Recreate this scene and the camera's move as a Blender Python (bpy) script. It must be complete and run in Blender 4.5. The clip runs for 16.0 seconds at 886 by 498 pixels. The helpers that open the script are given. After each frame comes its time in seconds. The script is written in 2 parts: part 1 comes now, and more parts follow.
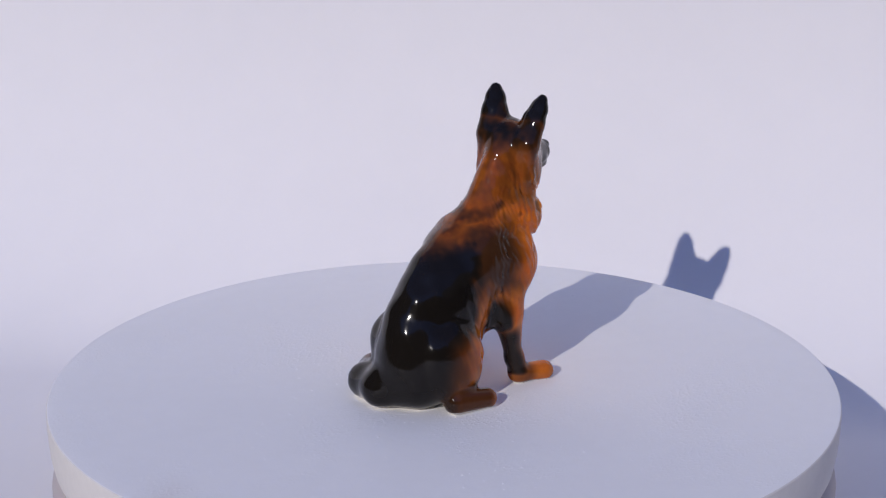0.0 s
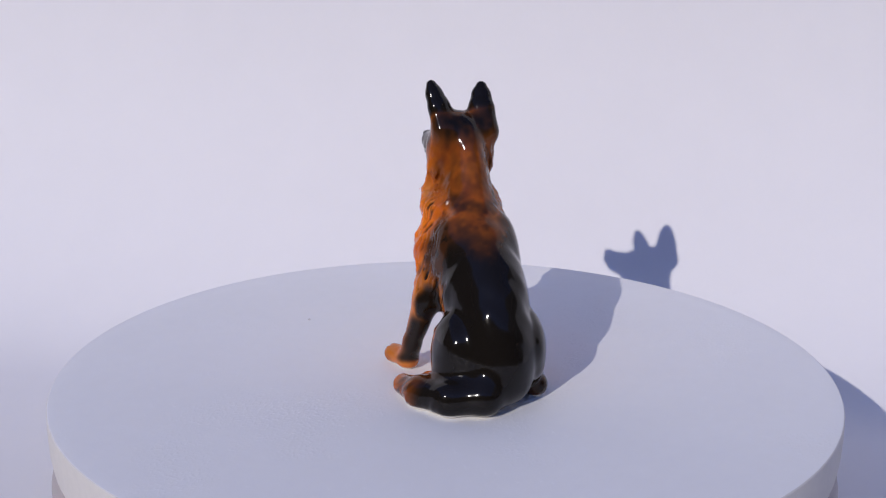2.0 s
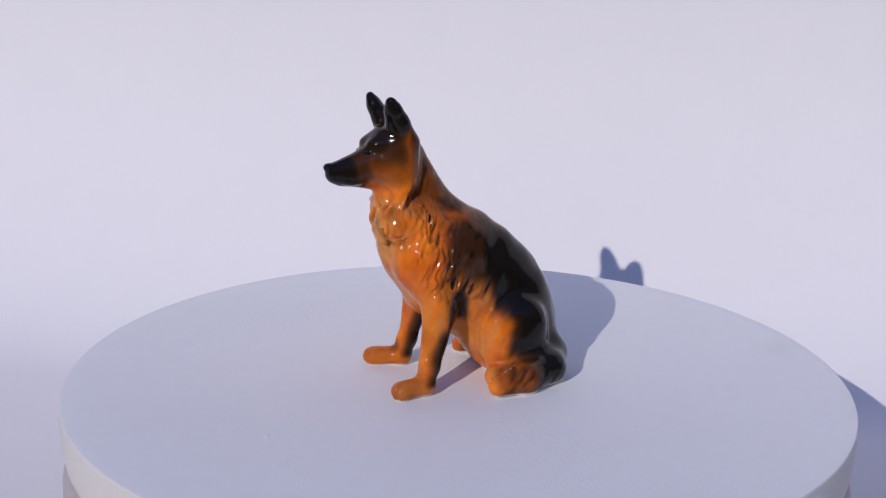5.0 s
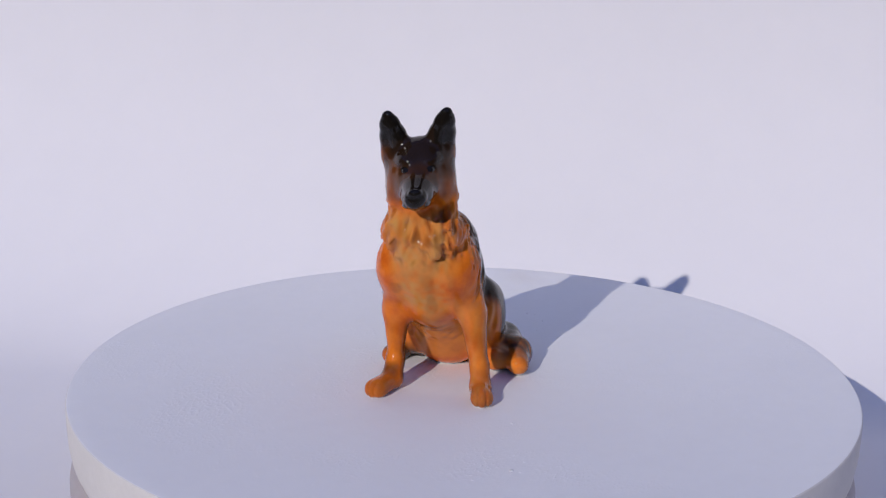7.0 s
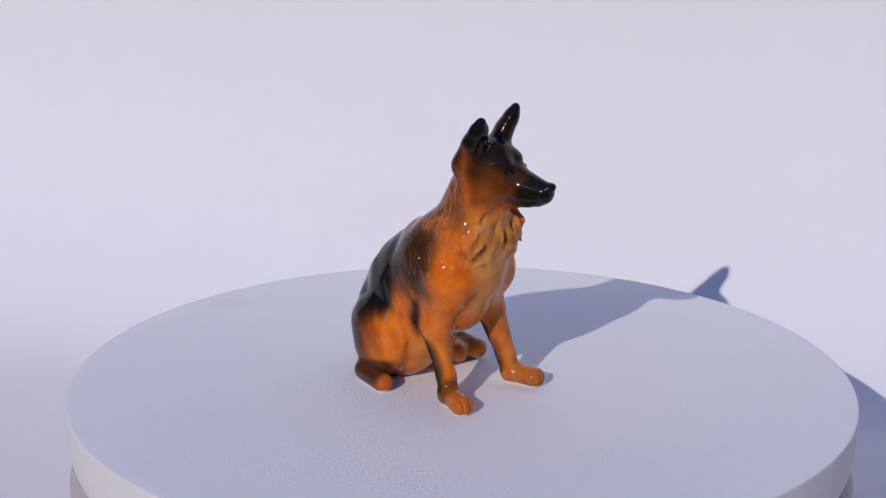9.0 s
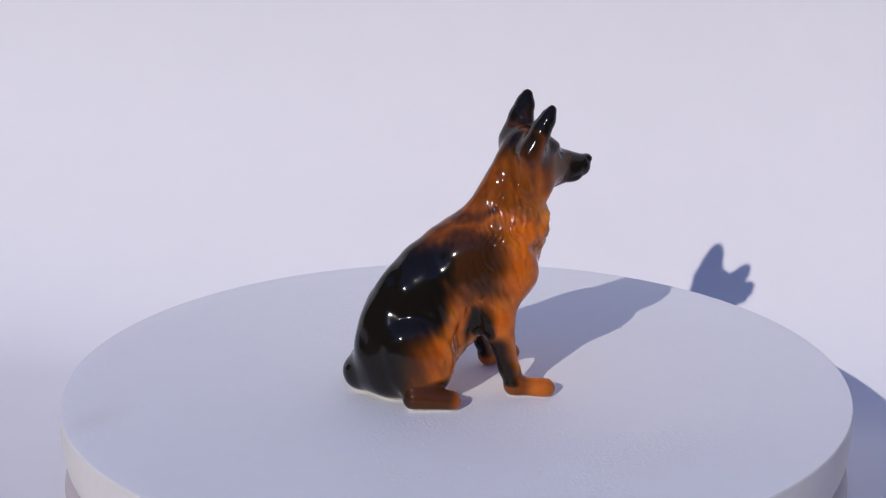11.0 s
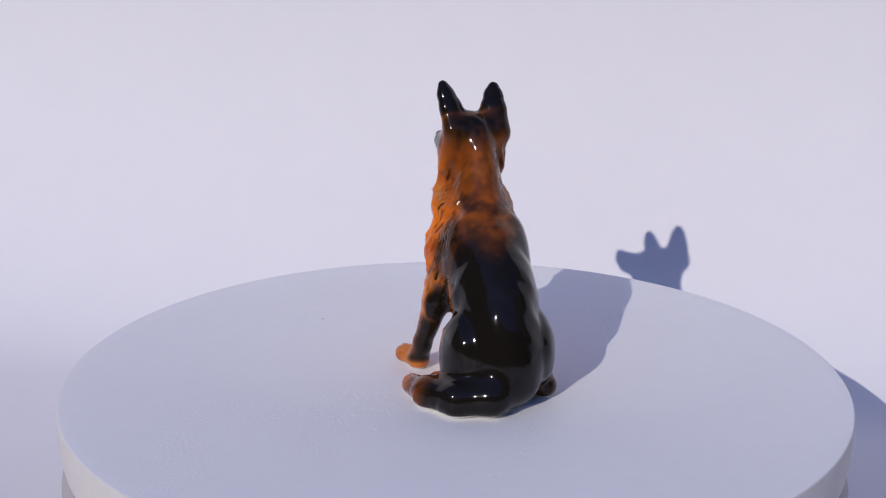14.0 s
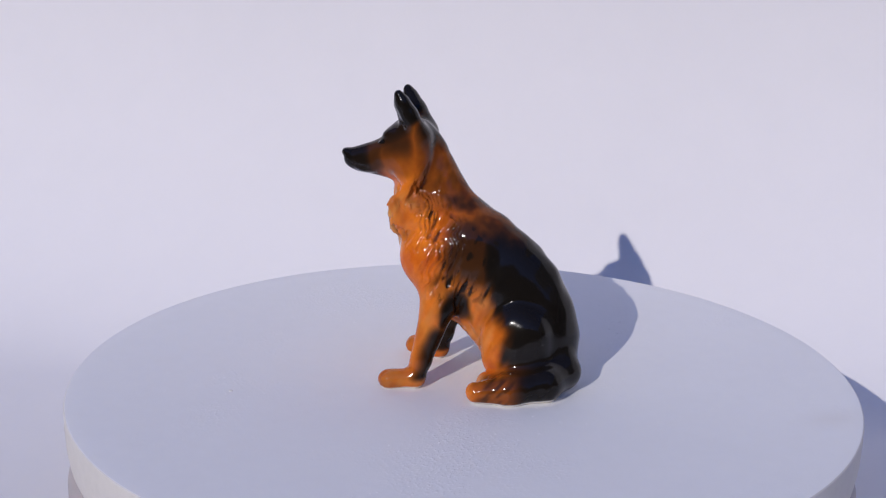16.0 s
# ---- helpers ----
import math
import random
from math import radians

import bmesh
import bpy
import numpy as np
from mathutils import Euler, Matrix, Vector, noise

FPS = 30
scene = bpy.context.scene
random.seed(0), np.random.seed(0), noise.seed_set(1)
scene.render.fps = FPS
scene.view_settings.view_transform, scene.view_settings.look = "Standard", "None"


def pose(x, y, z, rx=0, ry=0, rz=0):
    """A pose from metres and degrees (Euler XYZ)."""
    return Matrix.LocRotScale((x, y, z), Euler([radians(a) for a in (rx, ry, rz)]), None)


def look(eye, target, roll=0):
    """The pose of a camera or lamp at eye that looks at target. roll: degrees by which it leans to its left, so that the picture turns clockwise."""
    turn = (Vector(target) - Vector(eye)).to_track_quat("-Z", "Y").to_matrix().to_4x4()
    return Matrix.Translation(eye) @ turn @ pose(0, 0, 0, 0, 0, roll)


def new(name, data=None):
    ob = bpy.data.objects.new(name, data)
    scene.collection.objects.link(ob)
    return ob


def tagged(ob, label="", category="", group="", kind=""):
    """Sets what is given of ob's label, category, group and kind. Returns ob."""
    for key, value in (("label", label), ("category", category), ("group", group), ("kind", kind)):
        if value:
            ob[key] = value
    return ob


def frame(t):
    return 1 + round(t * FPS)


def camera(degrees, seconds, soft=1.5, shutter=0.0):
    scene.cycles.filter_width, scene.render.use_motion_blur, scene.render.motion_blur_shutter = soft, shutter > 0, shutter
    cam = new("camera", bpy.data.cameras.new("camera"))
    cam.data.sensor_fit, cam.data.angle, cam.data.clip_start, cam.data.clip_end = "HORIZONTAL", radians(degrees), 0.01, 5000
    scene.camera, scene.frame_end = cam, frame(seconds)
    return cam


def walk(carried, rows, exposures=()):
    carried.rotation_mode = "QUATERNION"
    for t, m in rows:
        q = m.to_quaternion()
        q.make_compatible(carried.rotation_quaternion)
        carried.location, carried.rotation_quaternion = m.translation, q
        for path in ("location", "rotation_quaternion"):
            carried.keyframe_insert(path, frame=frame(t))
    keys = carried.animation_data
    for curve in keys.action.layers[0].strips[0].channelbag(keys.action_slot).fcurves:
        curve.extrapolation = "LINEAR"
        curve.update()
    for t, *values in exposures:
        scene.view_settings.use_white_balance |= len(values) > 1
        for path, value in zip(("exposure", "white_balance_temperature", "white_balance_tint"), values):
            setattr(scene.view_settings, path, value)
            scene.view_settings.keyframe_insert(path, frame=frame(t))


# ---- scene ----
# The top of the turntable's disc stands DISC_Z over the paper sweep; the turntable's axis is the z axis.
DISC_Z = 0.045
SPIN = 29.8925            # degrees a second, seen from above against the clock
SECONDS = 16.0

# ---- camera ----
cam = camera(29.142, SECONDS, soft=1.25)


def aim(yaw, pitch):
    """The camera's pose for a yaw to the left and a pitch downwards, in degrees."""
    eye = Vector((0, -0.4113, 0.1584 + DISC_Z))
    y, p = radians(yaw), radians(pitch)
    way = Vector((-math.sin(y) * math.cos(p), math.cos(y) * math.cos(p), -math.sin(p)))
    return look(eye, eye + way, 0.482)


walk(cam, [(0, aim(0.3024, 16.708)), (8, aim(0.5352, 16.700)), (16, aim(0.768, 16.692))],
     [(0, 0.27, 4990, 29), (16, 0.27, 4990, 29)])

# ---- light ----
SUN_AZ, SUN_EL = 62.8, 27.2      # the way the shadows fall, from +x towards +y, and the sun's height
sun = new("sun", bpy.data.lights.new("sun", "SUN"))
sun.data.energy, sun.data.angle, sun.data.color = 2.0, radians(0.55), (1.0, 0.855, 0.52)
fall = Vector((math.cos(radians(SUN_AZ)) * math.cos(radians(SUN_EL)), math.sin(radians(SUN_AZ)) * math.cos(radians(SUN_EL)), -math.sin(radians(SUN_EL))))
sun.matrix_world = look(-fall * 3, (0, 0, 0))

world = bpy.data.worlds.new("sky")
scene.world = world
world.use_nodes = True
wn = world.node_tree.nodes
sky = wn.new("ShaderNodeTexSky")
sky.sky_type, sky.sun_disc = "NISHITA", False
sky.sun_elevation, sky.sun_rotation = radians(SUN_EL), math.atan2(-fall.x, -fall.y)
world.node_tree.links.new(sky.outputs[0], wn["Background"].inputs[0])
sky.air_density, sky.dust_density, sky.ozone_density = 1.0, 0.0, 6.0
wn["Background"].inputs[1].default_value = 0.075


# ---- materials ----
def material(name):
    m = bpy.data.materials.new(name)
    m.use_nodes = True
    return m, m.node_tree.nodes, m.node_tree.links, m.node_tree.nodes["Principled BSDF"]


def noise_node(n, l, scale, detail=4.0, rough=0.6, coord=None, kind="Object"):
    if coord is None:
        coord = n.new("ShaderNodeTexCoord").outputs[kind]
    t = n.new("ShaderNodeTexNoise")
    t.inputs["Scale"].default_value, t.inputs["Detail"].default_value, t.inputs["Roughness"].default_value = scale, detail, rough
    l.new(coord, t.inputs["Vector"])
    return t.outputs["Fac"]


def ramp_node(n, l, fac, stops):
    r = n.new("ShaderNodeValToRGB")
    while len(r.color_ramp.elements) < len(stops):
        r.color_ramp.elements.new(0.5)
    for e, (at, c) in zip(r.color_ramp.elements, stops):
        e.position, e.color = at, (*c, 1)
    l.new(fac, r.inputs[0])
    return r.outputs[0]


def bump_node(n, l, height, strength, distance, normal=None):
    b = n.new("ShaderNodeBump")
    b.inputs["Strength"].default_value, b.inputs["Distance"].default_value = strength, distance
    l.new(height, b.inputs["Height"])
    if normal is not None:
        l.new(normal, b.inputs["Normal"])
    return b.outputs[0]


def plain_rough(name, light, dark, scale_a, scale_b, rough, relief, relief_scale, spots=False):
    """A matt surface: two scales of stain, a fine relief, a coarser one."""
    m, n, l, b = material(name)
    mix = n.new("ShaderNodeMix")
    mix.data_type = "RGBA"
    l.new(ramp_node(n, l, noise_node(n, l, scale_a), [(0.35, dark), (0.65, light)]), mix.inputs["A"])
    l.new(ramp_node(n, l, noise_node(n, l, scale_b), [(0.3, dark), (0.7, light)]), mix.inputs["B"])
    mix.inputs["Factor"].default_value = 0.45
    l.new(mix.outputs["Result"], b.inputs["Base Color"])
    b.inputs["Roughness"].default_value = rough
    b.inputs["Specular IOR Level"].default_value = 0.3
    fine = bump_node(n, l, noise_node(n, l, relief_scale, 3), 0.5, relief)
    l.new(bump_node(n, l, noise_node(n, l, relief_scale * 0.22, 5), 0.5, relief * 2.2, fine), b.inputs["Normal"])
    return m


M_PAPER = plain_rough("white_paper", (0.83, 0.81, 0.82), (0.80, 0.785, 0.80), 6, 60, 0.75, 0.00003, 2500)
def painted_board():
    """Thickly painted white board: smooth in places, pimpled in others, one faint brown smear."""
    m = plain_rough("white_painted_board", (0.90, 0.89, 0.885), (0.87, 0.86, 0.855), 25, 220, 0.62, 0.00004, 1500)
    n, l, b = m.node_tree.nodes, m.node_tree.links, m.node_tree.nodes["Principled BSDF"]
    patch = ramp_node(n, l, noise_node(n, l, 22, 3), [(0.48, (0.02, 0.02, 0.02)), (0.70, (1, 1, 1))])
    pimple = ramp_node(n, l, noise_node(n, l, 950, 2.5), [(0.5, (0, 0, 0)), (0.75, (1, 1, 1))])
    mult = n.new("ShaderNodeMath")
    mult.operation = "MULTIPLY"
    l.new(patch, mult.inputs[0])
    l.new(pimple, mult.inputs[1])
    under = b.inputs["Normal"].links[0].from_socket
    l.new(bump_node(n, l, mult.outputs[0], 0.55, 0.0003, under), b.inputs["Normal"])
    far = n.new("ShaderNodeVectorMath")
    far.operation = "DISTANCE"
    stretch = n.new("ShaderNodeVectorMath")
    stretch.operation = "MULTIPLY"
    stretch.inputs[1].default_value = (1, 0.6, 1)
    l.new(n.new("ShaderNodeTexCoord").outputs["Object"], stretch.inputs[0])
    l.new(stretch.outputs[0], far.inputs[0])
    far.inputs[1].default_value = (-0.060, -0.0423, 0)
    smear = ramp_node(n, l, far.outputs["Value"], [(0.0, (0.16, 0.16, 0.16)), (0.006, (0, 0, 0))])
    mix = n.new("ShaderNodeMix")
    mix.data_type = "RGBA"
    old = b.inputs["Base Color"].links[0].from_socket
    l.new(smear, mix.inputs["Factor"])
    l.new(old, mix.inputs["A"])
    mix.inputs["B"].default_value = (0.60, 0.50, 0.40, 1)
    l.new(mix.outputs["Result"], b.inputs["Base Color"])
    return m


M_DISC = painted_board()
M_RIM = plain_rough("raw_board_edge", (0.76, 0.73, 0.70), (0.69, 0.665, 0.64), 30, 400, 0.75, 0.00012, 1500)
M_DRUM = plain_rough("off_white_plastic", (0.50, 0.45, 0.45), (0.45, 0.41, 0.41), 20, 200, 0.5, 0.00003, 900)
# for the added walls out of view; this grey sets the glaze's dark reflections
M_SKY_BLOCK = plain_rough("sky_block_grey", (0.22, 0.215, 0.21), (0.18, 0.175, 0.17), 0.8, 12, 0.9, 0.002, 60)
M_GROUND = plain_rough("grey_ground", (0.10, 0.09, 0.08), (0.07, 0.065, 0.06), 0.6, 9, 0.9, 0.002, 40)


def glaze():
    """Glossy glazed porcelain: airbrushed rust, cream and black under a clear coat."""
    m, n, l, b = material("glazed_porcelain")
    a = n.new("ShaderNodeAttribute")
    a.attribute_name = "paint"
    sep = n.new("ShaderNodeSeparateColor")
    l.new(a.outputs["Color"], sep.inputs[0])
    deep = n.new("ShaderNodeMath")
    deep.operation = "POWER"
    l.new(sep.outputs[0], deep.inputs[0])
    deep.inputs[1].default_value = 2.2
    blotch = ramp_node(n, l, noise_node(n, l, 160, 5), [(0.28, (0.54, 0.092, 0.0003)), (0.72, (0.88, 0.235, 0.0005))])
    last = blotch
    for k, c in ((1, (0.60, 0.31, 0.07)), (0, (0.085, 0.036, 0.008)), (3, (0.010, 0.008, 0.006)), (2, (0.80, 0.77, 0.70))):
        mix = n.new("ShaderNodeMix")
        mix.data_type = "RGBA"
        l.new(deep.outputs[0] if k == 3 else sep.outputs[k], mix.inputs["Factor"])
        l.new(last, mix.inputs["A"])
        mix.inputs["B"].default_value = (*c, 1)
        last = mix.outputs["Result"]
    l.new(last, b.inputs["Base Color"])
    b.inputs["Roughness"].default_value = 0.42
    b.inputs["Coat Weight"].default_value = 1.0
    b.inputs["Coat Roughness"].default_value = 0.10
    b.inputs["Specular IOR Level"].default_value = 0.0
    b.inputs["Coat IOR"].default_value = 1.34
    # the glaze lies in fine waves
    peel = bump_node(n, l, noise_node(n, l, 420, 2.0, 0.5), 0.3, 0.00008)
    l.new(bump_node(n, l, noise_node(n, l, 1700, 2.0, 0.6), 0.25, 0.00002, peel), b.inputs["Coat Normal"])
    return m


M_GLAZE = glaze()


# ---- mesh helpers ----
def finish(name, bm, mat, parent=None, label="", smooth=True):
    me = bpy.data.meshes.new(name)
    bm.normal_update()
    bm.to_mesh(me)
    bm.free()
    for p in me.polygons:
        p.use_smooth = smooth
    me.materials.append(mat)
    ob = new(name, me)
    if parent:
        ob.parent = parent
    if label:
        ob["label"] = label
    return ob


def lathe(profile, segments=192):
    """Closed solid of revolution round z from (radius, height) pairs; a radius of 0 closes it."""
    bm = bmesh.new()
    rings = []
    for r, z in profile:
        if r == 0:
            rings.append([bm.verts.new((0, 0, z))])
        else:
            rings.append([bm.verts.new((r * math.cos(k * math.tau / segments), r * math.sin(k * math.tau / segments), z)) for k in range(segments)])
    for a, b in zip(rings, rings[1:]):
        for k in range(segments):
            j = (k + 1) % segments
            face = [a[k % len(a)], b[k % len(b)], b[j % len(b)], a[j % len(a)]]
            face = list(dict.fromkeys(face))
            if len(face) > 2:
                bm.faces.new(face)
    bmesh.ops.recalc_face_normals(bm, faces=bm.faces)
    return bm


# ---- setting ----
def build_sweep():
    """A paper sweep: flat under the turntable, bent up close behind it, with the thickness of card."""
    start, deep, high, wall_y, top = 0.090, 0.095, 0.126, 0.185, 0.42
    line = [(-0.17, 0), (-0.1, 0), (0, 0), (start, 0)]
    line += [(start + deep * math.sin(radians(a)), high - high * math.cos(radians(a))) for a in range(3, 91, 3)]
    line += [(wall_y, 0.16), (wall_y, 0.25), (wall_y + 0.002, top)]
    bm = bmesh.new()
    rows = []
    for y, z in line:
        rows.append([bm.verts.new((x, y, z)) for x in np.linspace(-0.85, 0.85, 41)])
    for a, b in zip(rows, rows[1:]):
        for k in range(40):
            bm.faces.new((a[k], a[k + 1], b[k + 1], b[k]))
    ob = finish("backdrop", bm, M_PAPER)
    s = ob.modifiers.new("thickness", "SOLIDIFY")
    s.thickness, s.offset = 0.0008, -1
    ob.rotation_euler.z = radians(-10.7)
    return tagged(ob, "seamless white paper sweep curving up behind the turntable", "backdrop", kind="structure")


def build_ground():
    bm = bmesh.new()
    bmesh.ops.create_grid(bm, x_segments=8, y_segments=8, size=300)
    ob = finish("ground", bm, M_GROUND)
    ob.location.z = -0.004
    return tagged(ob, "plain grey ground under the paper sweep", "ground", kind="structure")


def build_sky_blocks():
    """Unseen added walls all round block low sky; the sun clears the lower one."""
    for name, size, at in (("sky_block_south", (8.3, 0.15, 2.0), (0, -4, 1.0)), ("sky_block_west", (0.15, 8, 3.0), (-4.075, 0.075, 1.5)),
                           ("sky_block_east", (0.15, 8, 3.0), (4.075, 0.075, 1.5)), ("sky_block_north", (8.0, 0.15, 3.0), (0, 4, 1.5))):
        bm = bmesh.new()
        bmesh.ops.create_cube(bm, size=1)
        bmesh.ops.scale(bm, vec=size, verts=bm.verts)
        ob = finish(name, bm, M_SKY_BLOCK, smooth=False)
        ob.location = (at[0], at[1], at[2] - 0.004)
        tagged(ob, "plain grey wall added out of view to block low sky and darken reflections", "wall", kind="structure")


build_sweep()
build_ground()
build_sky_blocks()


# ---- turntable ----
DISC_R = 0.1004
DISC_OFF = (-0.0017, 0.0009)
TILT = (0.0105603, 0.0046798)


def build_turntable():
    base = tagged(new("turntable"), "round white display turntable with a thick disc standing on the paper", "turntable")
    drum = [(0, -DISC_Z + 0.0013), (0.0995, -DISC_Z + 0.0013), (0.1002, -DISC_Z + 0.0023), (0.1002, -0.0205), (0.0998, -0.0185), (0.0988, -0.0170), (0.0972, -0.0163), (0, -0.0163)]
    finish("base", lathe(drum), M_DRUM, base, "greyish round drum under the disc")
    edge = 0.0005
    prof = [(0, 0), (0.03, 0), (0.06, 0), (0.085, 0), (0.0955, 0)]
    prof += [(DISC_R - edge + edge * math.sin(radians(a)), -edge + edge * math.cos(radians(a))) for a in range(0, 91, 15)]
    prof += [(DISC_R, -0.004), (DISC_R - 0.0003, -0.009), (DISC_R - 0.0009, -0.0127), (DISC_R - 0.0018, -0.0148), (DISC_R - 0.0032, -0.0156), (0, -0.0156)]
    bm = lathe(prof, 256)
    disc = finish("disc", bm, M_DISC, base, "white disc with a slightly rough top")
    disc.data.materials.append(M_RIM)
    for p in disc.data.polygons:
        p.material_index = 1 if p.normal.z < 0.9 else 0
    # drops of dried paint, and a lifted flake
    rng = random.Random(3)
    bm = bmesh.new()
    for cx, cy, spread, many in ((0.016, 0.057, 0.012, 14), (-0.027, 0.077, 0.008, 10), (0.05, -0.03, 0.022, 50), (-0.045, -0.02, 0.02, 40),
                                 (0.0, -0.065, 0.02, 45), (0.065, 0.03, 0.012, 20), (-0.06, 0.045, 0.014, 20)):
        for _ in range(many):
            x, y, r = rng.gauss(cx, spread), rng.gauss(cy, spread), rng.uniform(0.00012, 0.00028)
            if math.hypot(x, y) < 0.094:
                m = pose(x, y, 0, 0, 0, rng.uniform(0, 180)) @ Matrix.Diagonal((r * rng.uniform(0.8, 1.7), r, r * 0.38, 1))
                bmesh.ops.create_icosphere(bm, subdivisions=1, radius=1, matrix=m)
    tagged(finish("paint_specks", bm, M_DISC, base, "tiny raised specks of white paint"), kind="stuff")
    bm = bmesh.new()
    bmesh.ops.create_icosphere(bm, subdivisions=2, radius=1, matrix=pose(0.0191, 0.0561, 0.0001, 0, 0, 30) @ Matrix.Diagonal((0.0006, 0.0004, 0.00025, 1)))
    for v in bm.verts:
        v.co += 0.0001 * noise.noise_vector(v.co * 2500)
    finish("paint_chip", bm, M_RIM, base, "small lifted flake of paint")
    return base, disc


turntable, disc = build_turntable()


# ---- the figurine ----
def ball(P, c, r, pitch=0.0, yaw=0.0):
    """Distance to an ellipsoid; pitch turns its first axis up, yaw to the left."""
    q = P - np.array(c, dtype=np.float32)
    if yaw:
        a = radians(yaw)
        q = np.stack([q[:, 0] * math.cos(a) + q[:, 1] * math.sin(a), -q[:, 0] * math.sin(a) + q[:, 1] * math.cos(a), q[:, 2]], 1)
    if pitch:
        a = radians(pitch)
        q = np.stack([q[:, 0] * math.cos(a) + q[:, 2] * math.sin(a), q[:, 1], -q[:, 0] * math.sin(a) + q[:, 2] * math.cos(a)], 1)
    r = np.array(r, dtype=np.float32)
    k0 = np.linalg.norm(q / r, axis=1)
    k1 = np.linalg.norm(q / (r * r), axis=1) + 1e-6
    return k0 * (k0 - 1) / k1


def limb(P, a, ra, b, rb, flat=None):
    """Distance to a tapered capsule. flat: (axis, factor) squeezes it along an axis."""
    a, b = np.array(a, dtype=np.float32), np.array(b, dtype=np.float32)
    ab, ap = b - a, P - a
    s = np.clip(ap @ ab / (ab @ ab), 0, 1)
    d = ap - s[:, None] * ab
    if flat:
        n = np.array(flat[0], dtype=np.float32)
        n /= np.linalg.norm(n)
        d = d + (flat[1] - 1) * (d @ n)[:, None] * n
    return np.linalg.norm(d, axis=1) - (ra + (rb - ra) * s)


def join(a, b, k):
    h = np.clip(0.5 + 0.5 * (b - a) / k, 0, 1)
    return b + (a - b) * h - k * h * (1 - h)


def cut(a, b, k):
    return -join(-a, b, k)


HEAD_YAW = 11.0
HEAD_AT = (12.0, -1.9)


def head_space(P):
    a = radians(HEAD_YAW)
    x, y = P[:, 0] - HEAD_AT[0], P[:, 1] - HEAD_AT[1]
    side = -x * math.sin(a) + y * math.cos(a)
    return np.stack([x * math.cos(a) + y * math.sin(a) + HEAD_AT[0], side, P[:, 2] - 0.08 * side], 1)


LATTICE = np.random.RandomState(5).rand(32, 32, 32).astype(np.float32)


def grain(P, size, seed=0):
    """Smooth noise from 0 to 1 with cells of the given size along each axis."""
    q = P / np.array(size, dtype=np.float32) + 7.3 * seed + 64
    i = np.floor(q).astype(np.int32)
    f = q - i
    f = f * f * (3 - 2 * f)
    out = 0
    for dx in (0, 1):
        for dy in (0, 1):
            for dz in (0, 1):
                w = (f[:, 0] if dx else 1 - f[:, 0]) * (f[:, 1] if dy else 1 - f[:, 1]) * (f[:, 2] if dz else 1 - f[:, 2])
                out = out + w * LATTICE[(i[:, 0] + dx) % 32, (i[:, 1] + dy) % 32, (i[:, 2] + dz) % 32]
    return out


def step(x, lo, hi):
    t = np.clip((x - lo) / (hi - lo), 0, 1)
    return t * t * (3 - 2 * t)


def strands(P, lean, size, seed):
    """Noise drawn out along locks of hair that hang down and lean backwards."""
    a = radians(lean)
    q = np.stack([P[:, 0] * math.cos(a) + P[:, 2] * math.sin(a), P[:, 1], -P[:, 0] * math.sin(a) + P[:, 2] * math.cos(a)], 1)
    return grain(q, size, seed)


def locks(P):
    """Wavy locks: ridges and grooves that bend as they hang."""
    bend = 3.2 * (grain(P, (4.0, 4.0, 3.0), 12) - 0.5) + 1.0 * (grain(P, (1.8, 1.8, 2.0), 13) - 0.5)
    across = 0.94 * P[:, 0] + 0.34 * P[:, 2] + 0.75 * np.abs(P[:, 1] + 0.6) + bend
    wave = 0.5 + 0.5 * np.sin(across * math.tau / 1.55)
    return 0.5 + (wave - 0.5) * (0.2 + 0.8 * step(grain(P, (2.4, 2.4, 3.0), 14), 0.3, 0.6))


def bib_hair(P):
    """Hair of the bib: thin locks that run down and in towards the breastbone."""
    side = np.abs(P[:, 1] + 0.6)
    q = np.stack([P[:, 0], side + 0.45 * P[:, 2] + 1.6 * (grain(P, (3, 3, 4), 31) - 0.5), P[:, 2] - 0.8 * side], 1)
    return grain(q, (2.0, 1.15, 4.2), 32)


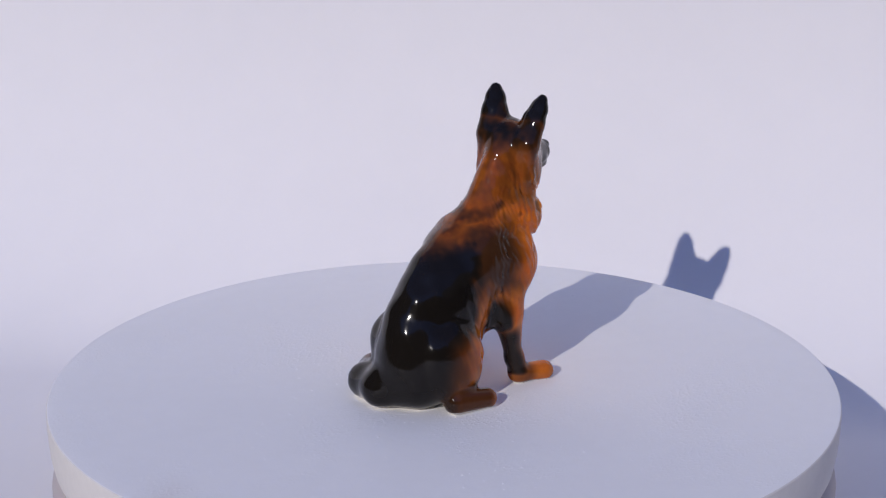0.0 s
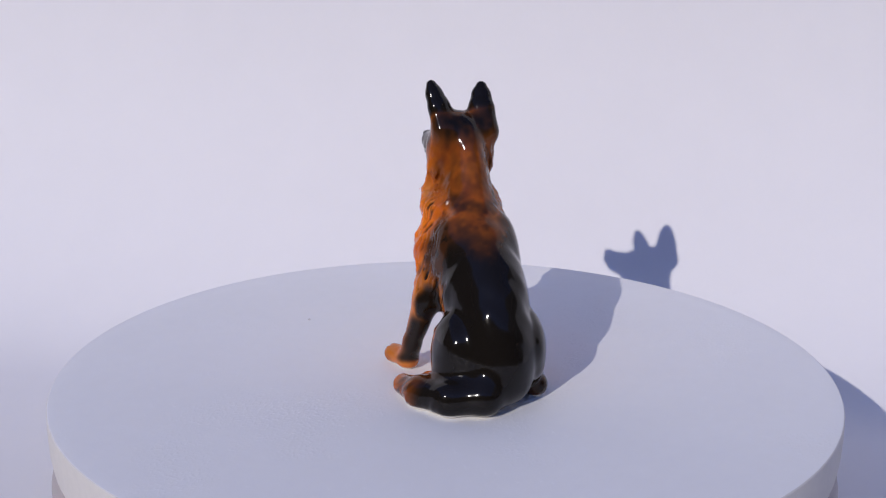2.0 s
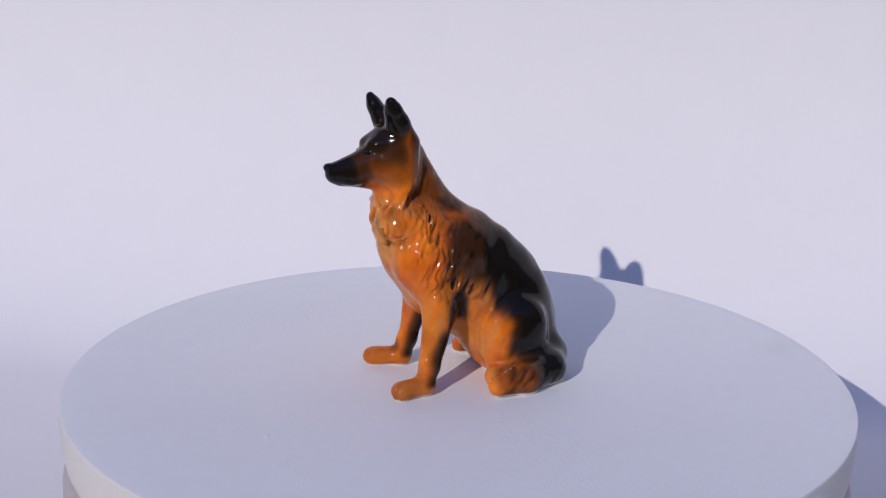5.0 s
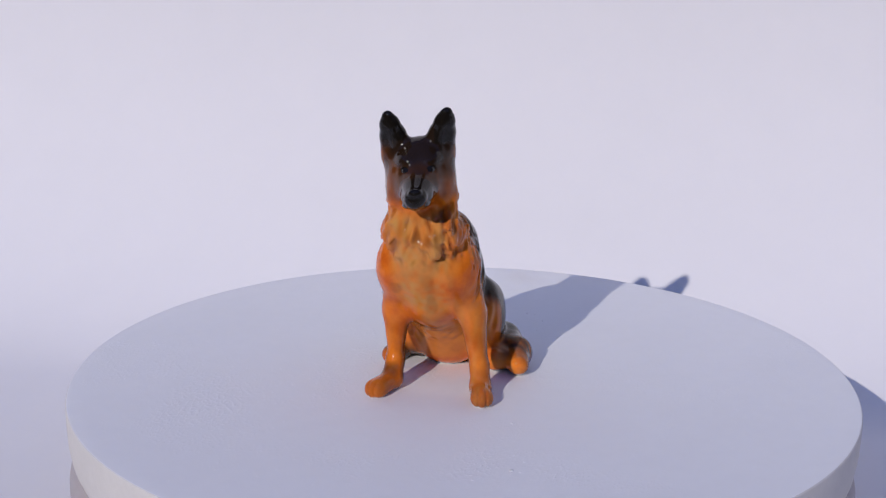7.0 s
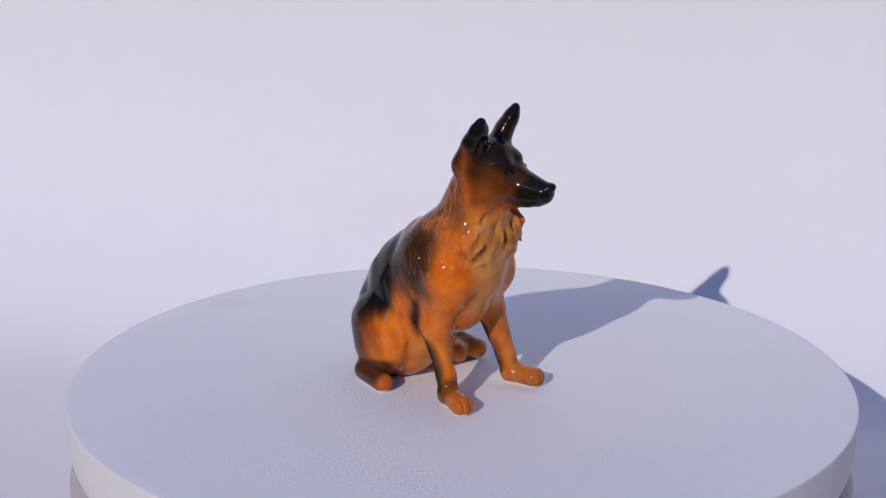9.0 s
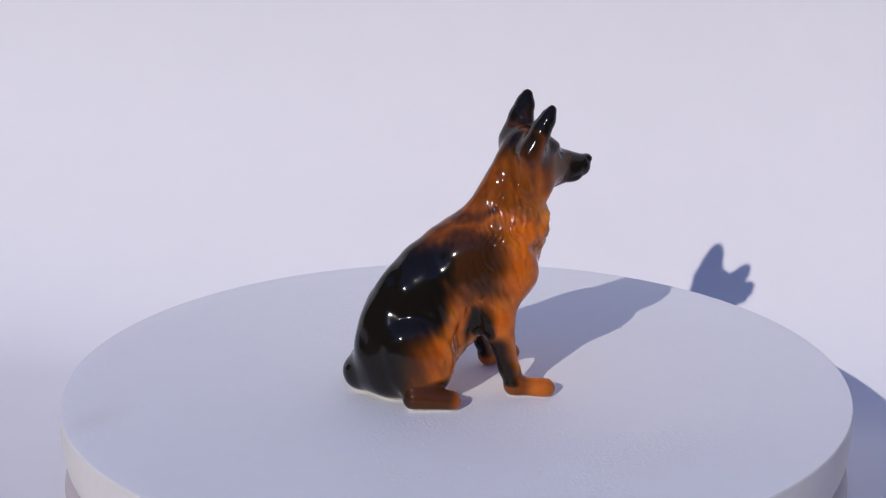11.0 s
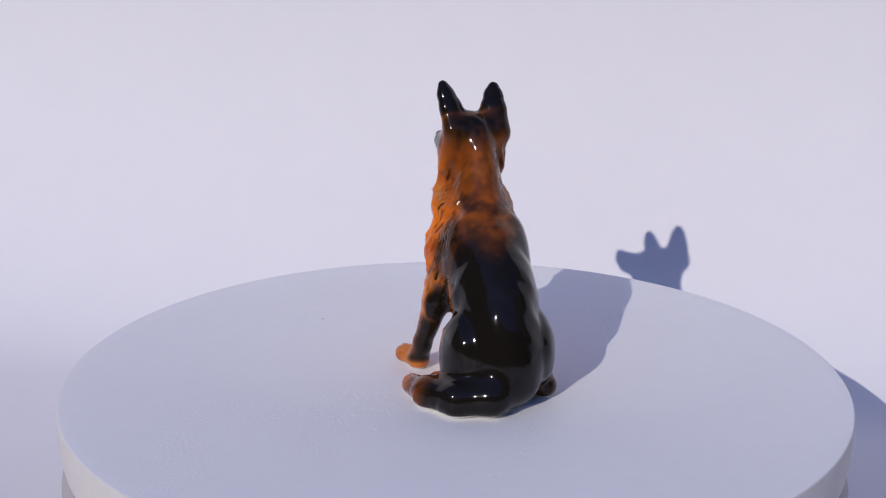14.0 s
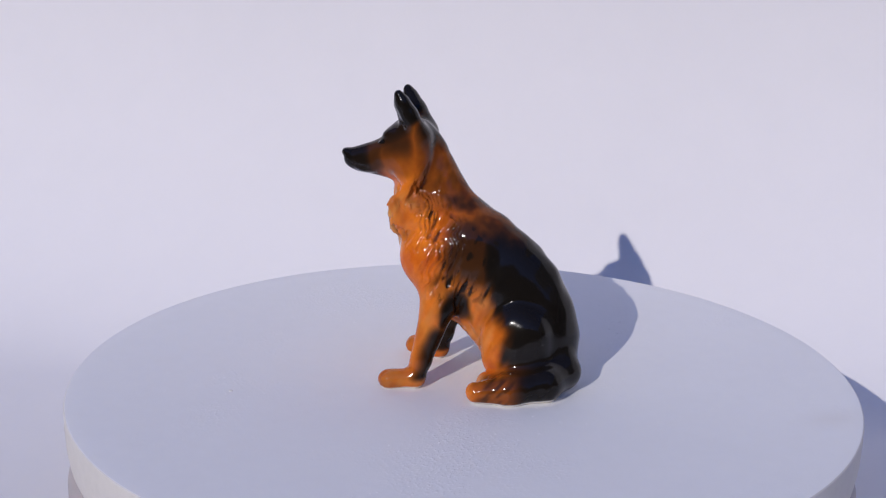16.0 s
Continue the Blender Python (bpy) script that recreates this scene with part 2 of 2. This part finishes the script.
def fur(P):
    """Modelled locks on neck, ruff, chest, flanks and tail."""
    x, y, z = P[:, 0], P[:, 1], P[:, 2]
    H = head_space(P)
    clear = 1 - step(H[:, 0] + 0.55 * (z - 50), 14.5, 18) * step(z, 49, 53)
    sides = step(np.abs(y + 0.6), 3.5, 7.5)
    coat = step(z, 19, 25) * (1 - step(z, 55, 61)) * step(x - 0.22 * (z - 30), -6, 1) * clear * (0.15 + 0.85 * sides)
    coat = coat * (1 - step(x + 0.3 * (30 - z), 9, 13) * (1 - step(z, 35, 39))) * (1 - 0.5 * (1 - step(z, 22, 30)))
    coat = coat * (1 - 0.35 * step(-y, 0, 4))
    out = coat * (0.5 * (0.5 - locks(P)) + 0.95 * (strands(P, 22, (0.95, 0.95, 4.6), 9) - 0.5))
    bib = step(x, 12, 17) * step(z, 35, 38) * (1 - step(z, 46, 50)) * clear
    tuft = grain(P + np.stack([0 * x, 0.5 * np.abs(y), 0.7 * np.abs(y + 0.6)], 1), (2.6, 1.7, 3.6), 2)
    out = out + bib * (1.3 * (tuft - 0.5) + 1.5 * (bib_hair(P) - 0.5))
    brush = (1 - step(z, 6, 8)) * step(y, 10, 14) * (1 - step(x, -6, -2))
    out = out + 0.3 * brush * (grain(P + 0.6 * np.stack([z, z, x], 1), (1.3, 3.5, 4.0), 3) - 0.5)
    flank = step(x, -14, -8) * (1 - step(x, 0, 4)) * step(z, 8, 12) * (1 - step(z, 26, 32))
    out = out + 0.8 * flank * (strands(P, 25, (1.6, 1.6, 4.0), 4) - 0.5)
    back = (1 - step(x - 0.22 * (z - 30), -8, 0)) * step(z, 8, 12) * (1 - step(z, 46, 52))
    out = out + 0.5 * back * (strands(P, 30, (3.6, 3.6, 10.0), 21) - 0.5)
    # the hand-modelled surface is nowhere quite smooth; toes
    out = out + 0.7 * (grain(P, (6.5, 6.5, 6.5), 11) - 0.5) * step(z, 6, 10) * (1 - 0.7 * step(z, 60, 64))
    for cx, cy, way in ((16.6, 15.2, 0.29), (17.4, -11.8, -0.31)):
        across = (y - cy) * math.cos(way) - (x - cx) * math.sin(way)
        along = (x - cx) * math.cos(way) + (y - cy) * math.sin(way)
        toes = np.exp(-((np.abs(across) - 0.95) / 0.28) ** 2) * step(along, -0.5, 1.2) * (1 - step(np.abs(across), 3, 4)) * (1 - step(z, 5, 6))
        out = out + 0.45 * toes
    return out


def dog(P):
    """Distance, in millimetres, to a sitting shepherd dog: x forwards, y to its left, z up."""
    # trunk
    d = ball(P, (-8.5, -1.1, 24.5), (24, 10.4, 14.2), 47)
    d = join(d, ball(P, (4.3, -1.2, 34.0), (14.3, 10.2, 13.0), 24), 4)
    d = join(d, ball(P, (-15.4, -1, 11.5), (12.2, 12.0, 12.5)), 4)
    d = join(d, ball(P, (3.6, -0.6, 24.5), (8.0, 7.4, 8.5)), 5)
    d = join(d, limb(P, (5, -0.6, 24), 5.0, (-8, -0.6, 13), 5.0, ((0, 1, 0), 0.8)), 4)
    # neck and ruff
    d = join(d, limb(P, (7.8, -1.5, 40), 11.0, (12.7, -2.0, 57), 6.8, ((0, 1, 0), 1.4)), 3)
    d = join(d, ball(P, (11, -0.6, 43), (9.3, 10.2, 5.0)), 2.5)
    d = join(d, ball(P, (15.4, -1.0, 48.5), (4.6, 5.4, 5.5)), 2.0)
    for side in (1, -1):
        d = join(d, ball(P, (13.4, 5.1 * side - 1.2, 43), (5.8, 4.8, 5.8)), 2.5)
        d = join(d, ball(P, (9.0, 6.8 * side - 1.1, 33.0), (7.4, 5.8, 8.5)), 2)
        d = join(d, ball(P, (0.0, 5.3 * side - 1.2, 34.0), (7.0, 4.8, 8.0), 30), 4)
        edge = limb(P, (13.0, 5.6 * side - 1.4, 60), 1.0, (13.2, 6.8 * side - 1.0, 53), 1.5)
        edge = join(edge, limb(P, (13.2, 6.8 * side - 1.0, 53), 1.5, (16.2, 6.6 * side - 0.5, 46.5), 1.7), 1)
        edge = join(edge, limb(P, (16.2, 6.6 * side - 0.5, 46.5), 1.7, (18.6, 2.2 * side - 0.6, 42), 1.5), 1)
        d = join(d, edge, 1.3)
    # shoulders and front legs
    for side, knee, wrist, heel, toe in ((1, (5.6, 9.9, 20), (8.9, 12.7, 7.5), (10.5, 13.4, 2.7), (16.6, 15.2, 2.3)),
                                         (-1, (5.6, -9.7, 20), (9.1, -9.1, 7.5), (10.6, -9.6, 2.7), (17.4, -11.8, 2.2))):
        leg = limb(P, (7.2, 7.2 * side - 0.7, 32), 5.6, knee, 4.2, ((0, 1, 0), 1.2))
        leg = join(leg, limb(P, knee, 4.2, wrist, 2.6, ((0, 1, 0), 1.25)), 1.5)
        leg = join(leg, limb(P, wrist, 2.4, heel, 2.6), 1.5)
        leg = join(leg, limb(P, heel, 2.5, toe, 2.9, ((0, 0, 1), 1.12)), 1.5)
        d = join(d, leg, 3.0)
    # thighs and hind feet
    d = join(d, ball(P, (-14.5, 8.7, 12.0), (8.8, 5.3, 10.8), 15), 2.2)
    d = join(d, ball(P, (-14.3, -9.8, 12.0), (8.8, 5.3, 10.8), 15), 1.5)
    d = join(d, limb(P, (-16, -12.5, 3.0), 3.2, (-7.6, -14.9, 2.3), 2.6), 1.3)
    d = join(d, limb(P, (-15, 11.0, 3.2), 3.2, (-8.5, 13.0, 3.2), 2.9), 1.3)
    # tail round the left side
    way = [((-21, -3, 6.5), 5.5), ((-25.5, 4, 5.0), 4.7), ((-22.9, 12, 4.0), 4.3), ((-15, 17.0, 3.4), 4.0), ((-7.3, 19.3, 2.8), 2.7)]
    tail = None
    for (a, ra), (b, rb) in zip(way, way[1:]):
        t = limb(P, a, ra, b, rb)
        tail = t if tail is None else join(tail, t, 1.5)
    d = join(d, tail, 3.0)
    # head
    H = head_space(P)
    h = ball(H, (15.5, 0.2, 60.0), (7.0, 7.4, 7.2), -10)
    h = join(h, ball(H, (18.5, 0, 56.8), (6.0, 6.2, 5.4)), 2)
    h = join(h, limb(H, (21.5, 0, 57.0), 4.5, (30.3, 0, 56.0), 2.9), 2.4)
    h = join(h, limb(H, (19.5, 0, 53.2), 2.9, (28.8, 0, 54.2), 1.8), 1.2)
    h = join(h, ball(H, (32.3, 0, 57.5), (1.4, 1.75, 1.2)), 0.6)
    for side in (1, -1):
        h = join(h, ball(H, (15.2, 5.0 * side + 0.2, 55.5), (4.6, 3.5, 6.4)), 2.5)
        h = join(h, ball(H, (19.9, 2.5 * side, 62.6), (2.6, 2.1, 1.3)), 2.0)
        h = cut(h, ball(H, (24.0, 4.0 * side, 60.6), (1.4, 0.8, 0.75)), 0.7)
        h = join(h, ball(H, (22.7, 3.2 * side, 60.6), (1.0, 0.6, 0.42)), 0.3)
        h = join(h, ball(H, (26.3, 2.1 * side, 54.7), (3.7, 1.7, 2.2), -4), 0.9)
        # ears open to the front and a little outwards
        n, m = (0.90, 0.38 * side, -0.2), (0.66, 0.72 * side, -0.22)
        E = H - np.array((1.0, -0.4, 0.5) if side > 0 else (0.1, -0.8, 0.4), dtype=np.float32)
        ear = limb(E, (12.8, 4.9 * side, 62.0), 4.2, (15.1, 5.7 * side, 67.3), 3.3, (n, 1.35))
        ear = join(ear, limb(E, (15.1, 5.7 * side, 67.3), 3.3, (16.6, 6.4 * side, 70.5), 2.45, (n, 1.35)), 1.0)
        ear = join(ear, limb(E, (16.6, 6.4 * side, 70.5), 2.45, (17.4, 6.8 * side, 72.5), 1.45, (n, 1.25)), 1.0)
        ear = join(ear, limb(E, (13.8, 4.4 * side, 55.5), 3.2, (13.6, 4.8 * side, 62.0), 4.0, (m, 1.3)), 1.0)
        hollow = limb(E, (17.6, 7.2 * side, 64.5), 1.7, (19.2, 7.6 * side, 69.5), 0.7, (n, 1.0))
        ear = cut(ear, hollow, 0.9)
        h = join(h, ear, 2.0)
        # the line of the lips
        h = cut(h, limb(H, (22.5, 4.9 * side, 53.6), 0.45, (31.2, 2.9 * side, 54.5), 0.35), 0.5)
    d = join(d, h, 1.6)
    d = d + fur(P)
    # the unglazed foot, level with the disc
    foot = 0.0107 * P[:, 0] - 0.0045 * (P[:, 1] - 4.5) + 0.08
    return np.maximum(d, foot - P[:, 2])



def paint(P):
    """The glaze's colours at points of the figurine: how black, how cream, how bare."""
    x, y, z = P[:, 0], P[:, 1], P[:, 2]
    H = head_space(P)
    soft = grain(P, (5, 5, 5), 6) - 0.5
    hair = strands(P, 25, (1.2, 1.2, 5.0), 7) - 0.5
    edge = 4 * soft + 3 * hair
    # saddle over back and rump, feathered at its upper end
    line = -3.0 + 0.10 * (z - 25) - 1.5 * step(-y, 3, 7)
    black = 1 - step(x + edge, line - 6, line + 4)
    black = black * (1 - step(z + 3 * soft + 1.5 * hair - 0.25 * np.abs(y), 34, 50))
    flank = step(x + edge, -10, -6) * (1 - step(z + edge, 22, 31)) * step(np.abs(y + 0.5), 6, 8)
    black = black * (1 - 0.85 * flank)
    thigh = step(x + 4 * hair + 5 * soft, -16.5, -8) * (1 - step(z, 16, 23)) * step(np.abs(y + 0.5), 8, 10)
    black = black * (1 - 0.9 * thigh)
    ham = step(x + 4 * soft, -22, -15) * (1 - step(z + 4 * soft, 16, 22)) * step(-y, 8, 11)
    black = black * (1 - 0.35 * ham)
    hock = step(x + 3 * soft, -24, -14) * (1 - step(z, 6, 11)) * step(np.abs(y), 7, 10)
    black = black * (1 - 0.55 * hock * (1 - 0.7 * step(-y, 0, 4)))
    feet = step(x + 3 * soft, -15, -11) * (1 - step(z, 5, 7))
    black = black * (1 - (0.85 - 0.5 * step(-y, 0, 4)) * feet)
    brush = (1 - step(z, 6.5, 8)) * step(y, 13, 15.5)
    ticks = step(grain(P + 0.8 * np.stack([z, z, 0 * x], 1), (0.9, 2.2, 2.6), 3), 0.25, 0.85)
    black = black * (1 - brush) + brush * np.maximum(1 - step(x + 3 * soft, -22, -9), (0.45 + 0.25 * ticks) * (1 - step(x + 2 * soft, -11, -5)))
    # ring of dark hair on the withers, dark hair in the grooves of neck and shoulder
    ring = np.exp(-((z + 3 * soft - 46.5 - 0.3 * x) / 2.4) ** 2) * (1 - step(x, 5, 9))
    black = np.maximum(black, ring * (0.5 + 0.25 * step(hair, -0.5, 0.5)))
    right = step(-y, 0, 4)
    groove = (1 - right) * np.maximum(0.6 * step(0.5 - locks(P), -0.05, 0.4), step(strands(P, 22, (0.95, 0.95, 4.6), 9) - 0.5, -0.05, 0.3)) + right * 0.55 * step(strands(P, 22, (0.95, 0.95, 4.6), 9) - 0.5, 0.0, 0.35)
    streak = groove * step(z, 19, 26) * (1 - step(z, 54, 60)) * step(np.abs(y), 4, 8) * (1 - step(x + 4 * soft - 0.2 * (z - 32), 4, 10))
    black = np.maximum(black, 0.9 * streak)
    shade = 0.45 * step(np.abs(y), 4, 8) * (1 - step(x + 6 * soft, 0, 8)) * step(z, 24, 30) * (1 - step(z, 44, 50))
    black = np.maximum(black, shade)
    elbow = np.exp(-(((x - 0.8) / 3.6) ** 2 + ((z - 18.5) / 8.0) ** 2)) * step(np.abs(y), 5, 8)
    black = np.maximum(black, 0.97 * step(elbow + 0.2 * hair, 0.05, 0.75))
    dusk = 0.74 * np.maximum(step(np.abs(y), 5, 8), step(z, 29, 35)) * (1 - step(x + 4 * soft - 3 * step(-y, 0, 4), 0, 9)) * step(z, 20, 26) * (1 - 0.75 * flank) * (1 - 0.6 * step(z + 4 * soft + 2 * hair, 40, 46))
    black = np.maximum(black, dusk)
    shin = 5.5 + 0.27 * (20 - z)
    back = (1 - step(x - shin + 2 * soft - 1.2 * right, -2.2, 2.2)) * (1 - step(z, 14, 19)) * step(x, 0, 2) * step(z, 1.5, 4)
    black = np.maximum(black, 0.92 * back)
    black = np.maximum(black, (0.08 + 0.14 * (1 - step(z + 2 * soft, 4, 9)) + 0.2 * soft) * (1 - step(z, 16, 24)) * step(x, 0, 3))
    # dark rust of the right feet, deepened in the colour for their shaded side
    shaded_feet = step(-y, 6, 9) * (1 - step(z, 6, 9))
    black = np.maximum(black, shaded_feet * (0.68 * (1 - step(x + 2 * soft, -9, -4)) + 0.5 * step(x, 3, 6) * (1 - 0.6 * step(x + 2 * soft, 11.5, 15))))
    under = step(x, -16, -11) * (1 - step(z, 18, 24)) * (1 - step(np.abs(y + 0.6), 6, 9)) * (1 - step(x, 3, 7))
    black = black * (1 - 0.92 * under)
    # mask: muzzle, brow, face, ears
    muzzle = np.maximum(0.93 * step(H[:, 0] + 2 * soft - 0.25 * (H[:, 2] - 57), 21.0, 27.5), step(H[:, 0], 29.5, 31)) * step(z, 46, 50)
    brow = step(H[:, 2] + 0.45 * H[:, 0] + 3 * soft, 64.5, 73) * step(H[:, 0], 11, 17) * 0.88
    face = 0.72 * step(H[:, 0] + 2 * soft + 0.35 * (H[:, 2] - 57), 17.5, 23.5) * (1 - step(np.abs(H[:, 1]) + 2 * soft, 4.2, 7.8)) * step(z, 47, 50)
    nape = (0.48 * step(z + 2 * soft, 42, 50) + 0.2 * hair * step(z, 46, 52) + 0.42 * step(z + 3 * soft, 58, 66)) * (1 - step(H[:, 0], 11, 18))
    ears = step(z + 2 * soft - 2.5 * (1 - step(H[:, 0], 13, 17)), 61.5, 67.0) * 0.985 * np.maximum(step(np.abs(H[:, 1]), 1.5, 4), 0.9 * (1 - step(H[:, 0], 15, 19)))
    cheek = (0.42 + 0.25 * soft + 0.22 * step(H[:, 2] + 2 * soft, 54, 62)) * step(H[:, 0] + 2 * soft, 12, 17) * step(z + 2 * soft, 50, 54)
    black = np.maximum(black, cheek)
    smudge = 0.14 * step(grain(P, (4, 3, 3), 15), 0.45, 0.7) * step(x, 7, 11) * step(z, 15, 19) * (1 - step(z, 31, 36)) * (1 - step(np.abs(y + 0.6), 7, 10))
    black = np.maximum(black, smudge)
    black = np.maximum.reduce([black, muzzle, brow, face, nape, ears])
    eye = np.exp(-(((H[:, 0] - 23.2) / 1.7) ** 2 + ((np.abs(H[:, 1]) - 3.4) / 1.6) ** 2 + ((H[:, 2] - 60.9) / 0.9) ** 2))
    black = np.maximum(black, step(eye, 0.3, 0.6))
    # cream on bib, chest, belly and inner legs
    front = step(x + 2 * soft, 7.5, 13) * (1 - step(np.abs(y + 0.6) + 3 * soft + 0.12 * (36 - z), 5, 10.5)) * step(z, 13, 18) * (1 - step(z, 46, 52))
    belly = step(x, -9, -5) * (1 - step(x, 6, 11)) * (1 - step(z, 14, 19)) * (1 - step(np.abs(y), 6, 10)) * step(z, 1, 4)
    tufts = step(bib_hair(P), 0.3, 0.7) * step(z, 33, 37)
    cream = np.maximum(front * (0.52 + 0.6 * hair + 0.7 * soft + 0.25 * (0.5 - tufts) * step(z, 33, 37)), 0.4 * belly)
    black = np.maximum(black, 0.34 * tufts * front)
    cream = np.maximum(cream, (0.45 - 0.3 * step(-y, 0, 4)) * flank * (0.6 + hair))
    black = 1 - (1 - np.clip(black, 0, 1)) ** 1.5
    bare = 1 - step(z + 0.4 * soft, 0.5, 0.95)
    return np.clip(np.stack([black, cream, bare, 1 + 0 * x], 1), 0, 1)


def surface(field, low, high, fine, coarse):
    """The skin of a distance field on a grid, one vertex a crossed cell. It looks closely only near the skin."""
    low, high = np.array(low, dtype=np.float32), np.array(high, dtype=np.float32)
    many = int(round(coarse / fine))
    n = np.ceil((high - low) / coarse).astype(int)
    axes = [low[k] + coarse * (np.arange(n[k]) + 0.5) for k in range(3)]
    G = np.stack(np.meshgrid(*axes, indexing="ij"), -1).reshape(-1, 3).astype(np.float32)
    rough = field(G).reshape(n)
    F = np.repeat(np.repeat(np.repeat(rough, many, 0), many, 1), many, 2)
    near = np.abs(F) < coarse * 1.5
    idx = np.argwhere(near)
    F[near] = field((low + fine * (idx + 0.5)).astype(np.float32))
    inside = F < 0
    count = sum(inside[i:F.shape[0] - 1 + i, j:F.shape[1] - 1 + j, k:F.shape[2] - 1 + k].astype(np.int8) for i in (0, 1) for j in (0, 1) for k in (0, 1))
    cells = np.argwhere((count > 0) & (count < 8))
    number = -np.ones(count.shape, dtype=np.int64)
    number[tuple(cells.T)] = np.arange(len(cells))
    total, weight = np.zeros((len(cells), 3)), np.zeros(len(cells))
    corner = [(i, j, k) for i in (0, 1) for j in (0, 1) for k in (0, 1)]
    for a in corner:
        for b in corner:
            if sum(b) - sum(a) == 1 and all(q >= p for p, q in zip(a, b)):
                fa, fb = F[tuple((cells + a).T)], F[tuple((cells + b).T)]
                m = (fa < 0) != (fb < 0)
                t = fa[m] / (fa[m] - fb[m])
                total[m] += np.array(a) + t[:, None] * (np.array(b) - np.array(a))
                weight[m] += 1
    verts = low + fine * (cells + 0.5 + total / weight[:, None])
    faces = []
    for axis in range(3):
        u, v = (axis + 1) % 3, (axis + 2) % 3
        here = np.argwhere(np.diff(inside.astype(np.int8), axis=axis) != 0)
        ok = (here[:, u] > 0) & (here[:, v] > 0) & (here[:, u] < count.shape[u]) & (here[:, v] < count.shape[v])
        here = here[ok]
        flip = inside[tuple(here.T)]
        quad = []
        for du, dv in ((1, 1), (0, 1), (0, 0), (1, 0)):
            c = here.copy()
            c[:, u] -= du
            c[:, v] -= dv
            quad.append(number[tuple(c.T)])
        quad = np.stack(quad, 1)
        quad[~flip] = quad[~flip][:, ::-1]
        faces.append(quad)
    return verts, np.concatenate(faces)


def build_dog():
    verts, faces = surface(dog, (-36, -23, -2.2), (38, 27, 78), 1.0 / 3, 2.0)
    shade = paint(verts.astype(np.float32))
    me = bpy.data.meshes.new("dog_figurine")
    me.from_pydata((verts / 1000).tolist(), [], faces.tolist())
    me.update()
    colour = me.color_attributes.new("paint", "FLOAT_COLOR", "POINT")
    colour.data.foreach_set("color", shade.astype(np.float32).ravel())
    me.polygons.foreach_set("use_smooth", np.ones(len(me.polygons), dtype=bool))
    me.materials.append(M_GLAZE)
    ob = new("dog_figurine", me)
    return tagged(ob, "glossy porcelain figurine of a sitting shepherd dog, rust brown and black", "figurine")


figurine = build_dog()


# ---- what turns ----
def motions():
    turns, rides = [], []
    for k in range(33):
        t = k * 0.5
        spin = pose(0, 0, DISC_Z, 0, 0, SPIN * t)
        turns.append((t, spin @ pose(DISC_OFF[0], DISC_OFF[1], 0.00008, math.degrees(TILT[1]), -math.degrees(TILT[0]), 0)))
        rides.append((t, pose(0, 0, DISC_Z, 0, 0, SPIN * t + 47) @ pose(0, -0.0045, 0)))
    walk(turntable, turns)
    walk(figurine, rides)


motions()
